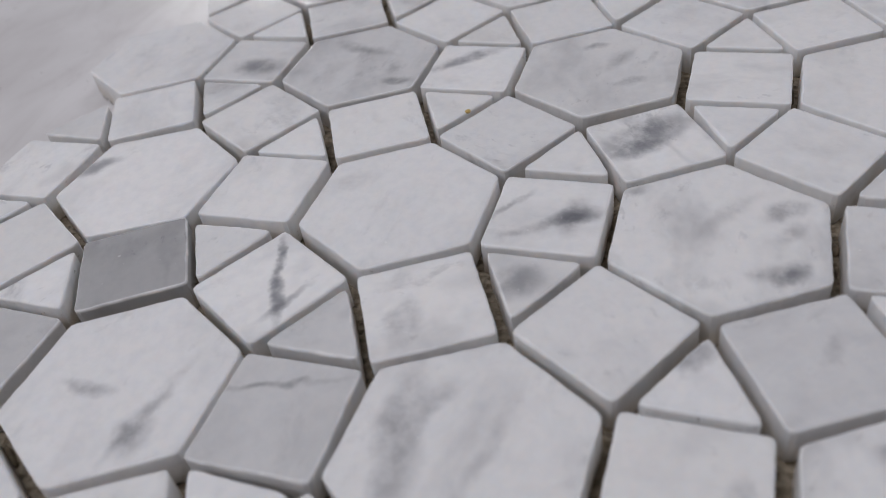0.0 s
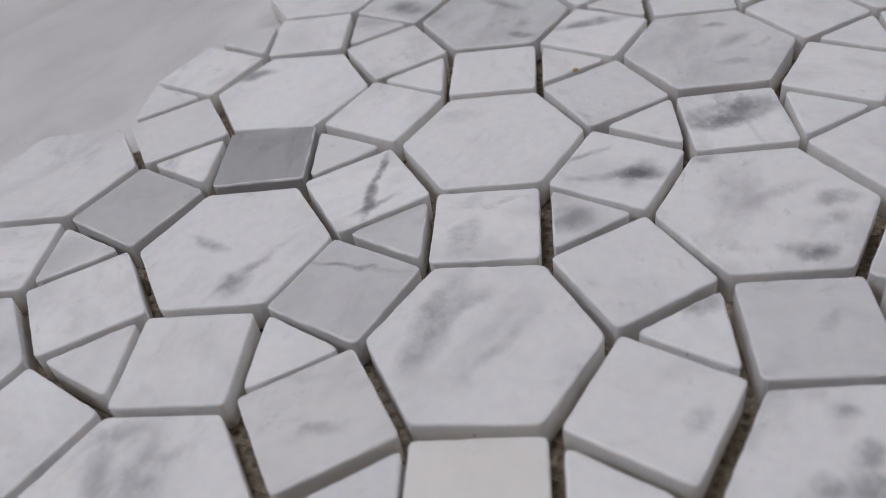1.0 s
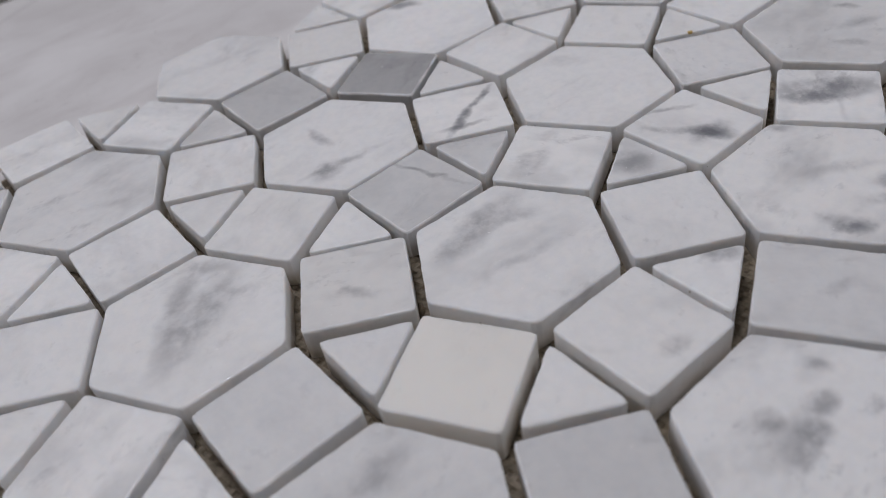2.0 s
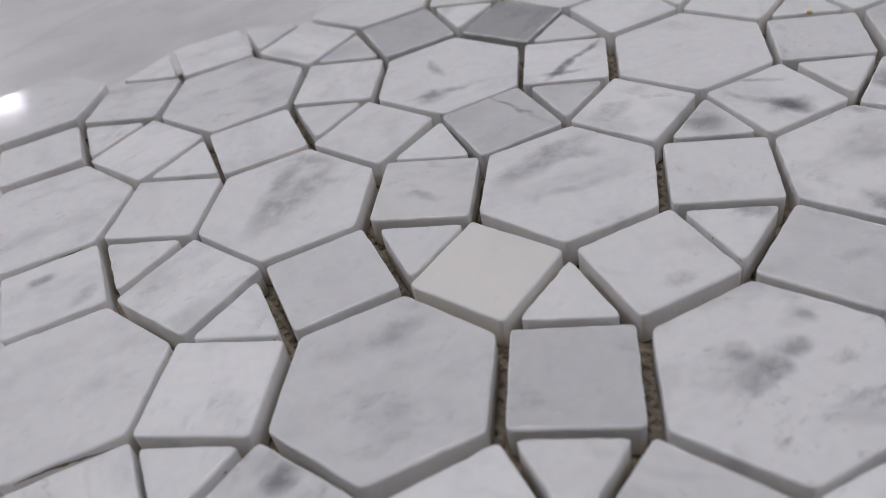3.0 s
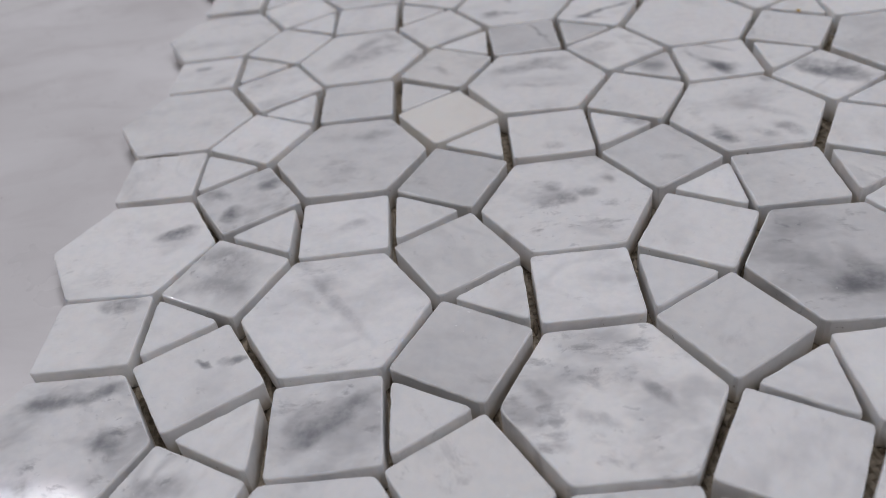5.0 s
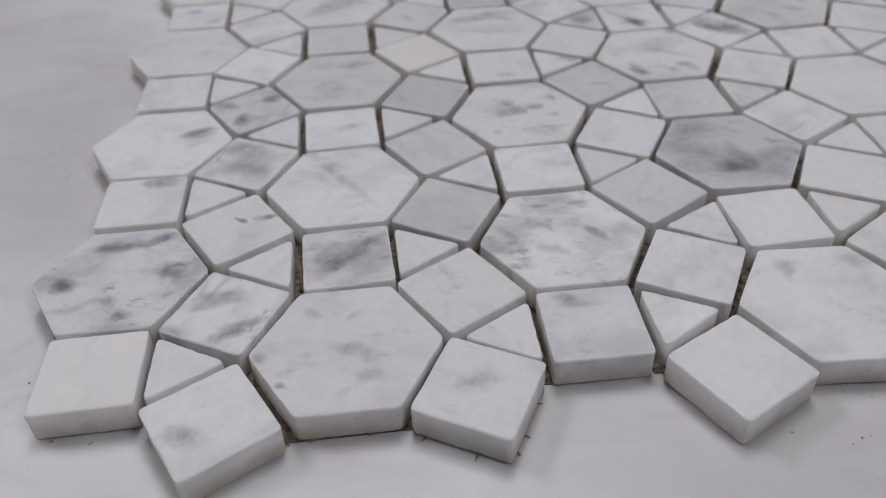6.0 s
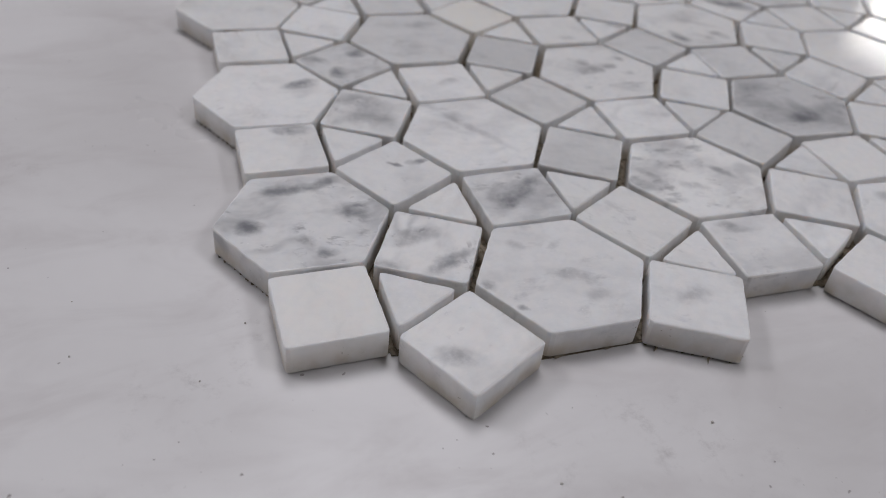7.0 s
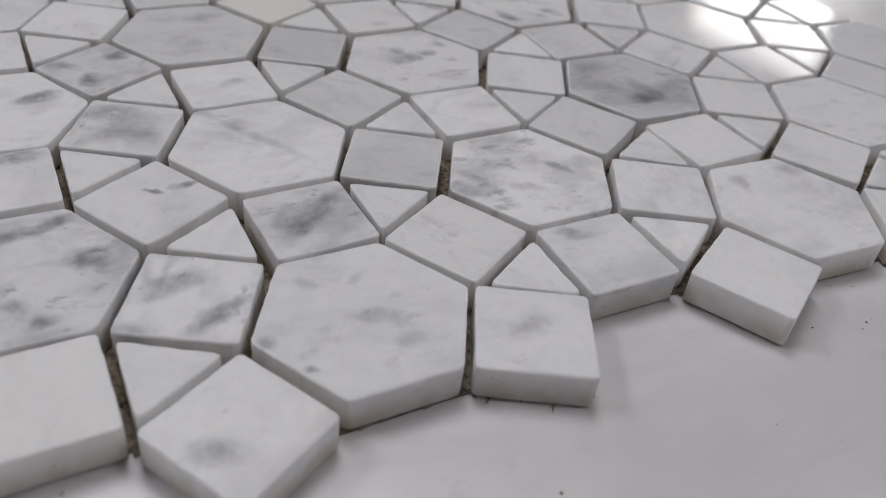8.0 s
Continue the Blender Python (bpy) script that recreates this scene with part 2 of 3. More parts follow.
def window(number, wall_side, a, b, lo, hi):
    thing = new(f"window_{number}")
    tagged(thing, "white framed window with bright daylight behind", "window", kind="structure")
    w = 0.045

    def bar(name, a0, a1, z0, z1):
        bm = bmesh.new()
        if wall_side == "E":
            box(bm, XE + 0.03, XE + 0.08, a0, a1, z0, z1)
        elif wall_side == "W":
            box(bm, XW - 0.08, XW - 0.03, a0, a1, z0, z1)
        elif wall_side == "N":
            box(bm, a0, a1, YN + 0.03, YN + 0.08, z0, z1)
        else:
            box(bm, a0, a1, YS - 0.08, YS - 0.03, z0, z1)
        part(name, bm, FRAME, thing)

    bar("jamb", a, a + w, lo, hi)
    bar("jamb", b - w, b, lo, hi)
    bar("sill_rail", a + w, b - w, lo, lo + w)
    bar("head_rail", a + w, b - w, hi - w, hi)
    panes = max(1, round((b - a) / 0.8))
    for k in range(1, panes):
        m = a + (b - a) * k / panes
        bar("mullion", m - w / 2, m + w / 2, lo + w, hi - w)


for n, (side, a, b, lo, hi) in enumerate(OPENINGS.values(), 1):
    window(n, side, a, b, lo, hi)


def ceiling_light(x, y):
    """A shallow white tray under the ceiling, open below, with the glowing panel inside."""
    thing = new("ceiling_light")
    thing.location = (x, y, ZC)
    tagged(thing, "white rectangular ceiling light panel, switched on", "ceiling light", "ceiling lights")
    a, b, w = PANEL_X / 2, PANEL_Y / 2, 0.02
    for name, x0, x1, y0, y1 in (("frame_side", -a, -a + w, -b, b), ("frame_side", a - w, a, -b, b),
                                 ("frame_end", -a + w, a - w, -b, -b + w), ("frame_end", -a + w, a - w, b - w, b)):
        bm = bmesh.new()
        box(bm, x0, x1, y0, y1, -0.07, 0)
        part(name, bm, FRAME, thing)
    bm = bmesh.new()
    box(bm, -a + w, a - w, -b + w, b - w, -0.02, -0.001)
    part("back_plate", bm, FRAME, thing)


for x, y, power in PANELS:
    ceiling_light(x, y)

# ---- the worktop ----
worktop = new("worktop_table")
worktop.location = (0.1, -0.1, TABLE)
tagged(worktop, "pale grey-white work table with faint smudges", "table")
part("tabletop", bevelled_box(-0.75, 0.75, -0.5, 0.5, -0.03, 0, 0.003), WORKTOP, worktop)
for sx in (-0.69, 0.69):
    for sy in (-0.44, 0.44):
        part("leg", bevelled_box(sx - 0.025, sx + 0.025, sy - 0.025, sy + 0.025, -TABLE, -0.03, 0.003), STEEL, worktop)

# ---- the mosaic sheet ----
PITCH = 0.062                      # from hexagon to hexagon
NET = 0.0007                       # thickness of the backing net
THICK = 0.0071                     # thickness of the stone
TOP = TABLE + NET + THICK
HEX, SQUARE, TRIANGLE = 0.337 * PITCH, 0.346 * PITCH, 0.292 * PITCH
COLUMNS, ROWS = 6, 5
rng = random.Random(7)

sheet = new("mosaic_sheet")
sheet.location = (0, 0, TABLE)
tagged(sheet, "marble mosaic sheet of hexagons, squares and triangles", "mosaic tile")


def outline(corners, seed, step=0.0021, wobble=0.00007, corner=0.0007):
    """The outline of a sawn tile: straight sides with a slight waver and corners just taken off."""
    r = random.Random(seed)
    pts = []
    n = len(corners)
    for i in range(n):
        a, b = Vector(corners[i]), Vector(corners[(i + 1) % n])
        along = (b - a).normalized()
        out = Vector((along.y, -along.x))
        length = (b - a).length
        m = max(4, round(length / step))
        for k in range(m):
            d = corner + (length - 2 * corner) * k / (m - 1)
            w = 0 if k in (0, m - 1) else r.uniform(-wobble, wobble)
            pts.append(a + along * d + out * w)
        # round the corner with one more point on its curve
        c = Vector(corners[(i + 2) % n])
        p, q = b - along * corner, b + (c - b).normalized() * corner
        pts.append((p + q) / 4 + b / 2)
    return pts


def tile_mesh(name, corners, seed):
    """A sawn stone tile, its top at z = 0: sides, a worn arris with a few chips, and the polished face."""
    r = random.Random(seed)
    pts = outline(corners, seed, corner=0.0017 if len(corners) == 3 else 0.0011)
    n = len(pts)
    middle = sum(pts, Vector((0, 0))) / n
    inset = [r.uniform(0.00030, 0.00046) for _ in range(n)]
    for _ in range(r.randint(2, 6)):
        at = r.randrange(n)
        for k, f in ((-1, 0.5), (0, 1.0), (1, 0.4)):
            inset[(at + k) % n] += f * r.uniform(0.00010, 0.00035)
    for i in range(n):
        # keep the taken-off corners from folding over
        if (pts[(i + 1) % n] - pts[i]).length < 0.0016 or (pts[i - 1] - pts[i]).length < 0.0016:
            inset[i] = min(inset[i], 0.0005)
    normals = []
    for i in range(n):
        t = pts[(i + 1) % n] - pts[i - 1]
        normals.append(Vector((-t.y, t.x)).normalized())
    rings = []
    for share, z in ((0.06, -THICK), (0.0, -0.6 * THICK), (0.0, 1.0), (0.13, 0.5), (0.5, 0.13), (1.0, 0.0)):
        ring = []
        for i in range(n):
            p = pts[i] + normals[i] * inset[i] * share
            h = z if z <= 0 else -inset[i] * z
            ring.append((p.x, p.y, h))
        rings.append(ring)
    verts = [v for ring in rings for v in ring]
    faces, smooth = [], []
    for k in range(5):
        for i in range(n):
            j = (i + 1) % n
            faces.append((k * n + i, k * n + j, (k + 1) * n + j, (k + 1) * n + i))
            smooth.append(k > 1)
    faces.append(tuple(range(5 * n, 6 * n)))
    faces.append(tuple(reversed(range(n))))
    smooth += [False, False]
    mesh = bpy.data.meshes.new(name)
    mesh.from_pydata(verts, [], faces)
    mesh.polygons.foreach_set("use_smooth", smooth)
    mesh.materials.append(MARBLE)
    return mesh


def regular(sides, radius, first):
    return [(radius * math.cos(radians(first + 360 * k / sides)), radius * math.sin(radians(first + 360 * k / sides))) for k in range(sides)]


VARIANTS = 6
SHAPES = {
    "hexagon_tile": [tile_mesh("hexagon_tile", regular(6, HEX, 0), 10 + k) for k in range(VARIANTS)],
    "square_tile": [tile_mesh("square_tile", regular(4, SQUARE / math.sqrt(2), 45), 30 + k) for k in range(VARIANTS)],
    "triangle_tile": [tile_mesh("triangle_tile", regular(3, TRIANGLE / math.sqrt(3), 0), 50 + k) for k in range(VARIANTS)],
}
TILES = {}


def column_y(i):
    return 0.5 if i % 2 else 0.0


def lay(kind, x, y, turn):
    """One tile at x, y in units of the pitch, set by hand a touch off the grid."""
    if any(abs(x - a) + abs(y - b) < 0.05 for a, b in TILES):
        return
    ob = new(kind, rng.choice(SHAPES[kind]))
    ob.parent = sheet
    lift = rng.uniform(-0.00012, 0.00012)
    ob.matrix_basis = pose(x * PITCH + rng.gauss(0, 0.00018), y * PITCH + rng.gauss(0, 0.00018), NET + THICK + lift,
                           rng.gauss(0, 0.25), rng.gauss(0, 0.25), turn + rng.gauss(0, 0.7))
    ob["tone"] = min(1.05, rng.gauss(0.975, 0.045))
    ob["veining"] = rng.uniform(0.2, 0.75)
    ob["warmth"] = rng.uniform(0.0, 0.2)
    TILES[(x, y)] = ob
    return ob


def hexes():
    for i in range(COLUMNS):
        for k in range(ROWS):
            yield i, k - column_y(i)


S3 = math.sqrt(3) / 2
HEXES = set(hexes())
for i, j in sorted(HEXES):
    lay("hexagon_tile", i * S3, j, 0)
# a square at each side of a hexagon, but none above the upper points or below the lower ones
for i, j in sorted(HEXES):
    for turn in (90, 30, -30, -90, -150, 150):
        x, y = i * S3 + 0.5 * math.cos(radians(turn)), j + 0.5 * math.sin(radians(turn))
        if x < -0.1 or y < -0.8 or y > 4.2 or x > (COLUMNS - 1) * S3 + 0.1:
            continue
        lay("square_tile", x, y, turn + 90 * rng.randrange(4))
R3 = 1 / math.sqrt(3)
for i, j in sorted(HEXES):
    for turn in range(0, 360, 60):
        x, y = i * S3 + R3 * math.cos(radians(turn)), j + R3 * math.sin(radians(turn))
        if x < -0.1 or x > (COLUMNS - 1) * S3 + 0.1 or y < -0.6 or y > 4.1:
            continue
        lay("triangle_tile", x, y, turn + 180 + 120 * rng.randrange(3))


def nudge(x, y, dx, dy, turn, tip=0.0, lean=0.0, lift=0.0):
    """A stone that sits visibly off the grid: millimetres, degrees from its proper turn, and its tilt."""
    (a, b), ob = min(TILES.items(), key=lambda item: math.hypot(item[0][0] - x, item[0][1] - y))
    at = math.degrees(ob.matrix_basis.to_euler().z)
    at = 30 * round(at / 30) + turn
    tilt = Matrix.Rotation(radians(tip), 4, "X") @ Matrix.Rotation(radians(lean), 4, "Y")
    ob.matrix_basis = pose(a * PITCH + dx / 1000, b * PITCH + dy / 1000, NET + THICK + lift / 1000) @ tilt @ pose(0, 0, 0, 0, 0, at)


nudge(0.000, -0.50, 0.14, 0.80, 0.7)
nudge(0.000, 0.00, 0.52, -0.07, -0.7)
nudge(0.000, 0.50, 0.21, 0.42, 0.1)
nudge(0.000, 1.00, 0.85, -0.76, -2.5)
nudge(0.000, 3.00, 0.35, 0.02, -2.2)
nudge(0.289, 1.50, -0.62, -0.32, 0.8)
nudge(0.433, -0.75, -0.24, -0.05, -1.2)
nudge(0.433, -0.25, 0.04, -0.13, 1.3)
nudge(0.433, 0.75, 0.12, -0.26, 0.9)
nudge(0.433, 1.75, -0.97, 0.00, -1.0)
nudge(0.577, 0.00, -0.02, -0.56, -0.0)
nudge(0.577, 2.00, -0.83, -1.27, 0.8)
nudge(0.866, -0.50, 0.03, 0.49, -0.4)
nudge(0.866, 0.00, 0.79, -0.24, 2.1)
nudge(0.866, 0.50, 0.18, -0.37, 0.6)
nudge(0.866, 1.00, 0.12, -0.98, 1.8)
nudge(0.866, 1.50, -0.38, -0.06, -1.0)
nudge(0.866, 2.00, -0.30, 0.16, 0.6)
nudge(0.866, 2.50, -0.85, 0.16, -0.7)
nudge(0.866, 3.00, -0.47, 0.01, -1.4)
nudge(0.866, 3.50, -0.16, -0.24, 1.5)
nudge(1.155, 2.00, 0.56, -0.32, -0.1)
nudge(1.299, -0.75, -0.29, 1.21, 0.7)
nudge(1.299, 0.25, -0.05, 0.29, -1.6)
nudge(1.299, 0.75, -0.03, -0.11, -1.1)
nudge(1.299, 1.25, 0.25, -0.02, 0.6)
nudge(1.299, 1.75, -0.11, 0.43, 0.1)
nudge(1.299, 2.25, 0.36, 0.71, -1.5)
nudge(1.299, 2.75, -1.09, 0.04, -0.3)
nudge(1.443, -0.50, -0.31, -0.31, -0.3)
nudge(1.443, 2.50, -0.05, -0.14, -1.9)
nudge(1.732, -0.50, -0.17, 0.27, -0.6)
nudge(1.732, 0.00, 0.14, -0.24, 0.2)
nudge(1.732, 0.50, 0.19, 0.14, 0.1)
nudge(1.732, 1.00, 0.44, -0.63, 1.4)
nudge(1.732, 1.50, 0.45, 0.32, -0.1)
nudge(1.732, 2.00, 0.25, 0.48, -2.5)
nudge(1.732, 2.50, -0.38, 0.07, 1.2)
nudge(1.732, 3.00, -0.49, -1.12, 1.0)
nudge(2.165, -0.75, -0.34, -0.55, -2.0)
nudge(2.165, 0.75, 0.89, -0.86, -0.8)
nudge(2.165, 1.25, -0.10, -0.44, -0.0)
nudge(2.165, 1.75, 0.13, 0.27, -0.7)
nudge(2.165, 2.25, -0.15, 0.33, -0.9)
nudge(2.165, 2.75, -0.41, -0.06, 0.1)
nudge(2.165, 3.25, 0.34, 0.03, 2.2)
nudge(2.309, 0.00, 0.31, -0.52, -2.5)
nudge(2.309, 1.00, 0.43, -0.64, -1.3)
nudge(2.309, 3.00, -0.50, -0.07, 2.0)
nudge(2.598, -0.50, -0.28, -0.37, -3.7)
nudge(2.598, 0.50, 0.57, 0.03, -2.0)
nudge(2.598, 1.50, -0.48, 0.21, 1.0)
nudge(2.598, 2.50, -0.08, -0.40, 0.2)
nudge(2.598, 3.00, 0.31, 0.13, 1.2)
nudge(2.598, 3.50, -0.61, -0.81, -3.2)
nudge(2.887, 2.00, 0.86, -0.20, 0.7)
nudge(2.887, 3.00, -0.19, 0.11, 2.1)
nudge(3.031, 1.25, 0.47, 0.36, 0.5)
nudge(3.031, 1.75, -0.30, -0.34, 2.5)
nudge(3.464, 2.00, 0.87, 0.41, 0.6)
# the stones of one corner dip towards the edge of the sheet
nudge(0.000, 4.00, 0.0, 0.0, 0.4, -2.4, 0.0, 0.9)
nudge(0.000, 3.50, 0.0, 0.0, -0.5, -2.6, 0.0, 0.6)


# the same setting-out as cells that touch, for the net and the glue beneath
def cell(ob, x, y):
    kind = ob.name.split(".")[0]
    sides, radius, first = {"hexagon_tile": (6, 0.366, 0), "square_tile": (4, 0.366 / math.sqrt(2), 45), "triangle_tile": (3, 0.366 / math.sqrt(3), 0)}[kind]
    turn = ob.matrix_basis.to_euler().z
    return [(x + radius * math.cos(turn + radians(first + 360 * k / sides)), y + radius * math.sin(turn + radians(first + 360 * k / sides))) for k in range(sides)]


CELLS = [cell(ob, x, y) for (x, y), ob in TILES.items()]


GRID, GX, GY = 0.0005, -0.035, -0.075


def sheet_mask():
    """The ground covered by the sheet, as a fine grid, and the same a little in from its edge."""
    nx, ny = 720, 760
    full = np.zeros((ny, nx), bool)
    for poly in CELLS:
        c = np.array(poly) * PITCH
        lo = np.floor((c.min(0) - (GX, GY)) / GRID).astype(int) - 1
        hi = np.ceil((c.max(0) - (GX, GY)) / GRID).astype(int) + 2
        lo, hi = np.maximum(lo, 0), np.minimum(hi, (nx, ny))
        px = GX + np.arange(lo[0], hi[0]) * GRID
        py = (GY + np.arange(lo[1], hi[1]) * GRID)[:, None]
        ok = np.ones((hi[1] - lo[1], hi[0] - lo[0]), bool)
        for a, b in zip(c, np.roll(c, -1, 0)):
            e = (b - a) / np.hypot(*(b - a))
            ok &= (px - a[0]) * e[1] - (py - a[1]) * e[0] < 0.0005
        full[lo[1]:hi[1], lo[0]:hi[0]] |= ok
    inner = full.copy()
    for k in range(12):
        dx, dy = round(5.6 * math.cos(k * math.pi / 6)), round(5.6 * math.sin(k * math.pi / 6))
        inner &= np.roll(full, (dy, dx), (0, 1))
    return full, inner


FULL, INNER = sheet_mask()


def covered(mask, xs, ys):
    i = np.rint((xs - GX) / GRID).astype(int)
    j = np.rint((ys - GY) / GRID).astype(int)
    ok = (i >= 0) & (j >= 0) & (i < mask.shape[1]) & (j < mask.shape[0])
    return ok & mask[np.clip(j, 0, mask.shape[0] - 1), np.clip(i, 0, mask.shape[1] - 1)]


def runs(flags):
    edge = np.flatnonzero(np.diff(np.concatenate(([0], flags.astype(int), [0]))))
    return zip(edge[::2], edge[1::2])


def glue_film():
    """Thin brown glue under the stones, over the whole sheet, in strips a millimetre wide."""
    verts, faces = [], []
    step = 0.001
    xs = np.arange(-0.03, 0.31, step)
    for y in np.arange(-0.07, 0.29, step):
        ok = covered(INNER, xs, np.full(len(xs), y))
        for a, b in runs(ok):
            k = len(verts)
            x0, x1 = xs[a] - step / 2, xs[b - 1] + step / 2
            for z in (0.00005, 0.0003):
                verts += [(x0, y - step / 2, z), (x1, y - step / 2, z), (x1, y + step / 2, z), (x0, y + step / 2, z)]
            faces += [(k + 4, k + 5, k + 6, k + 7), (k + 3, k + 2, k + 1, k), (k, k + 1, k + 5, k + 4), (k + 2, k + 3, k + 7, k + 6),
                      (k + 1, k + 2, k + 6, k + 5), (k + 3, k, k + 4, k + 7)]
    mesh = bpy.data.meshes.new("glue_film")
    mesh.from_pydata(verts, [], faces)
    return link_mesh("glue_film", mesh, GLUE, sheet, "brown glue between net and stone")


def backing_net():
    """A woven net of glass fibre: two sets of strands, cut off at the edge of the sheet."""
    r = random.Random(3)
    verts, faces = [], []
    step, gap, half = 0.0009, 0.0023, 0.00080
    for turn, z0, z1 in ((11, 0.0002, 0.0006), (101, 0.0003, 0.0007)):
        u = Vector((math.cos(radians(turn)), math.sin(radians(turn))))
        v = Vector((-u.y, u.x))
        for line in range(-190, 191):
            shift = line * gap + r.uniform(-0.0002, 0.0002)
            ts = np.arange(-0.5, 0.5, step)
            pts = np.stack([0.13 + v.x * shift + u.x * ts, 0.13 + v.y * shift + u.y * ts], 1)
            on = covered(INNER, pts[:, 0], pts[:, 1])
            for a, b in runs(on):
                if b - a < 3:
                    continue
                p0, p1 = pts[a], pts[b - 1]
                k = len(verts)
                for p in (p0, p1):
                    for s, z in ((-half, z0), (half, z0), (half * 0.6, z1), (-half * 0.6, z1)):
                        verts.append((p[0] + v.x * s, p[1] + v.y * s, z))
                faces += [(k, k + 1, k + 5, k + 4), (k + 1, k + 2, k + 6, k + 5), (k + 2, k + 3, k + 7, k + 6), (k + 3, k, k + 4, k + 7),
                          (k + 3, k + 2, k + 1, k), (k + 4, k + 5, k + 6, k + 7)]
    mesh = bpy.data.meshes.new("backing_net")
    mesh.from_pydata(verts, [], faces)
    return tagged(link_mesh("backing_net", mesh, NETTING, sheet, "woven glass-fibre net under the stones"), kind="stuff")


def squeezed_glue():
    """Squeezed-out glue, in uneven lumps along the joints."""
    r = random.Random(11)
    bm = bmesh.new()
    for poly in CELLS:
        for a, b in zip(poly, poly[1:] + poly[:1]):
            if r.random() > 0.45:
                continue
            t = r.uniform(0.1, 0.9)
            x, y = (a[0] + (b[0] - a[0]) * t) * PITCH, (a[1] + (b[1] - a[1]) * t) * PITCH
            turn = math.atan2(b[1] - a[1], b[0] - a[0])
            if not covered(INNER, np.array([x]), np.array([y]))[0]:
                continue
            size = r.uniform(0.0005, 0.0011)
            m = pose(x, y, 0.0006, 0, 0, math.degrees(turn)) @ Matrix.Diagonal((size * r.uniform(1.5, 4), size * 0.8, size * r.uniform(0.5, 1.3), 1))
            made = bmesh.ops.create_icosphere(bm, subdivisions=1, radius=1.0, matrix=m)["verts"]
            for vert in made:
                vert.co += noise.noise_vector(vert.co * 900) * 0.00025
                vert.co.z = max(vert.co.z, 0.0001)
    for face in bm.faces:
        face.smooth = True
    return tagged(part("squeezed_glue", bm, GLUE, sheet, "dried brown glue squeezed up in the joints"), kind="stuff")


glue_film()
backing_net()
squeezed_glue()

# ---- marks in the stone: place and direction on the sheet (units of the pitch, degrees), length, width, depth ----
def nearest(x, y):
    best = None
    for (a, b), ob in TILES.items():
        reach = {"h": 0.33, "s": 0.2, "t": 0.14}[ob.name[0]]
        d = math.hypot(x - a, y - b) / reach
        if best is None or d < best[0]:
            best = (d, ob)
    return best[1]


def mark(x, y, turn, length, width, depth):
    ob = nearest(x, y)
    slot = ob.get("marks", 0)
    if slot >= MARKS:
        return
    ob["marks"] = slot + 1
    back = ob.matrix_basis.inverted()
    p = back @ Vector((x * PITCH, y * PITCH, NET + THICK))
    way = back.to_3x3() @ Vector((math.cos(radians(turn)), math.sin(radians(turn)), 0))
    along, across = length * PITCH * 1.02, width * PITCH * 1.2
    ob[f"mark_place_{slot}"] = (p.x, p.y, 0.0)
    ob[f"mark_axis_{slot}"] = (way.x / along, way.y / along, 0.0)
    ob[f"mark_cross_{slot}"] = (-way.y / across, way.x / across, 0.0)
    ob[f"mark_depth_{slot}"] = float(depth)
    ob["veining"] = min(ob["veining"], 0.55)


def veins(x, y, value):
    nearest(x, y)["veining"] = value


def tone(x, y, value, warm):
    ob = nearest(x, y)
    ob["tone"], ob["warmth"] = 1.0 - (1.0 - value) * 1.35, float(warm)


mark(2.440, 1.337, -67, 0.103, .055, .75)
mark(2.708, 1.333, -53, 0.105, .05, .45)
mark(2.612, 1.319, -37, 0.083, .04, .25)
mark(3.063, 1.773, -43, 0.310, .09, .5)
mark(2.989, 1.770, -53, 0.149, .05, .5)
mark(3.123, 1.804, -126, 0.132, .05, .3)
mark(2.600, 1.919, -58, 0.117, .055, .75)
mark(2.628, 2.129, -34, 0.147, .02, .3)
mark(2.531, 2.021, -61, 0.161, .03, .3)
mark(2.297, 2.016, -35, 0.121, .08, .42)
mark(2.072, 2.279, 8, 0.133, .06, .35)
mark(2.251, 2.361, -23, 0.082, .04, .28)
mark(2.264, 2.764, -161, 0.163, .02, .65)
mark(2.121, 2.700, -152, 0.180, .028, .65)
mark(2.088, 2.662, -30, 0.134, .02, .35)
mark(1.740, 2.164, -169, 0.298, .07, .34)
mark(1.661, 2.167, -163, 0.178, .05, .16)
mark(1.728, 1.953, -11, 0.257, .03, .15)
mark(1.689, 3.064, -89, 0.121, .03, .35)
mark(1.651, 2.844, -8, 0.250, .03, .3)
mark(1.574, 2.847, 1, 0.104, .06, .35)
mark(1.814, 2.532, -72, 0.305, .015, .35)
mark(2.625, 3.746, -51, 0.142, .05, .5)
mark(3.333, 2.782, -85, 0.102, .03, .5)
mark(3.577, 3.033, -108, 0.236, .05, .3)
mark(3.534, 2.539, -50, 0.286, .045, .6)
mark(3.651, 2.046, -73, 0.070, .03, .4)
mark(3.400, 1.873, -57, 0.097, .03, .25)
mark(3.404, 3.450, -88, 0.182, .09, .5)
mark(0.890, 2.506, -145, 0.353, .09, .36)
mark(1.011, 2.713, -40, 0.120, .05, .25)
mark(1.275, 2.220, -37, 0.146, .03, .2)
mark(1.740, 1.397, -8, 0.099, .03, .25)
mark(2.118, 1.527, -42, 0.088, .05, .42)
mark(2.200, 1.211, -18, 0.084, .03, .22)
mark(1.690, 1.095, 9, 0.058, .045, .38)
mark(1.734, 1.006, 5, 0.058, .045, .5)
mark(1.821, 1.038, -10, 0.068, .045, .4)
mark(1.924, 1.107, -54, 0.047, .03, .3)
mark(0.836, 2.591, -129, 0.294, .06, .3)
mark(-0.036, 2.573, -1, 0.076, .04, .5)
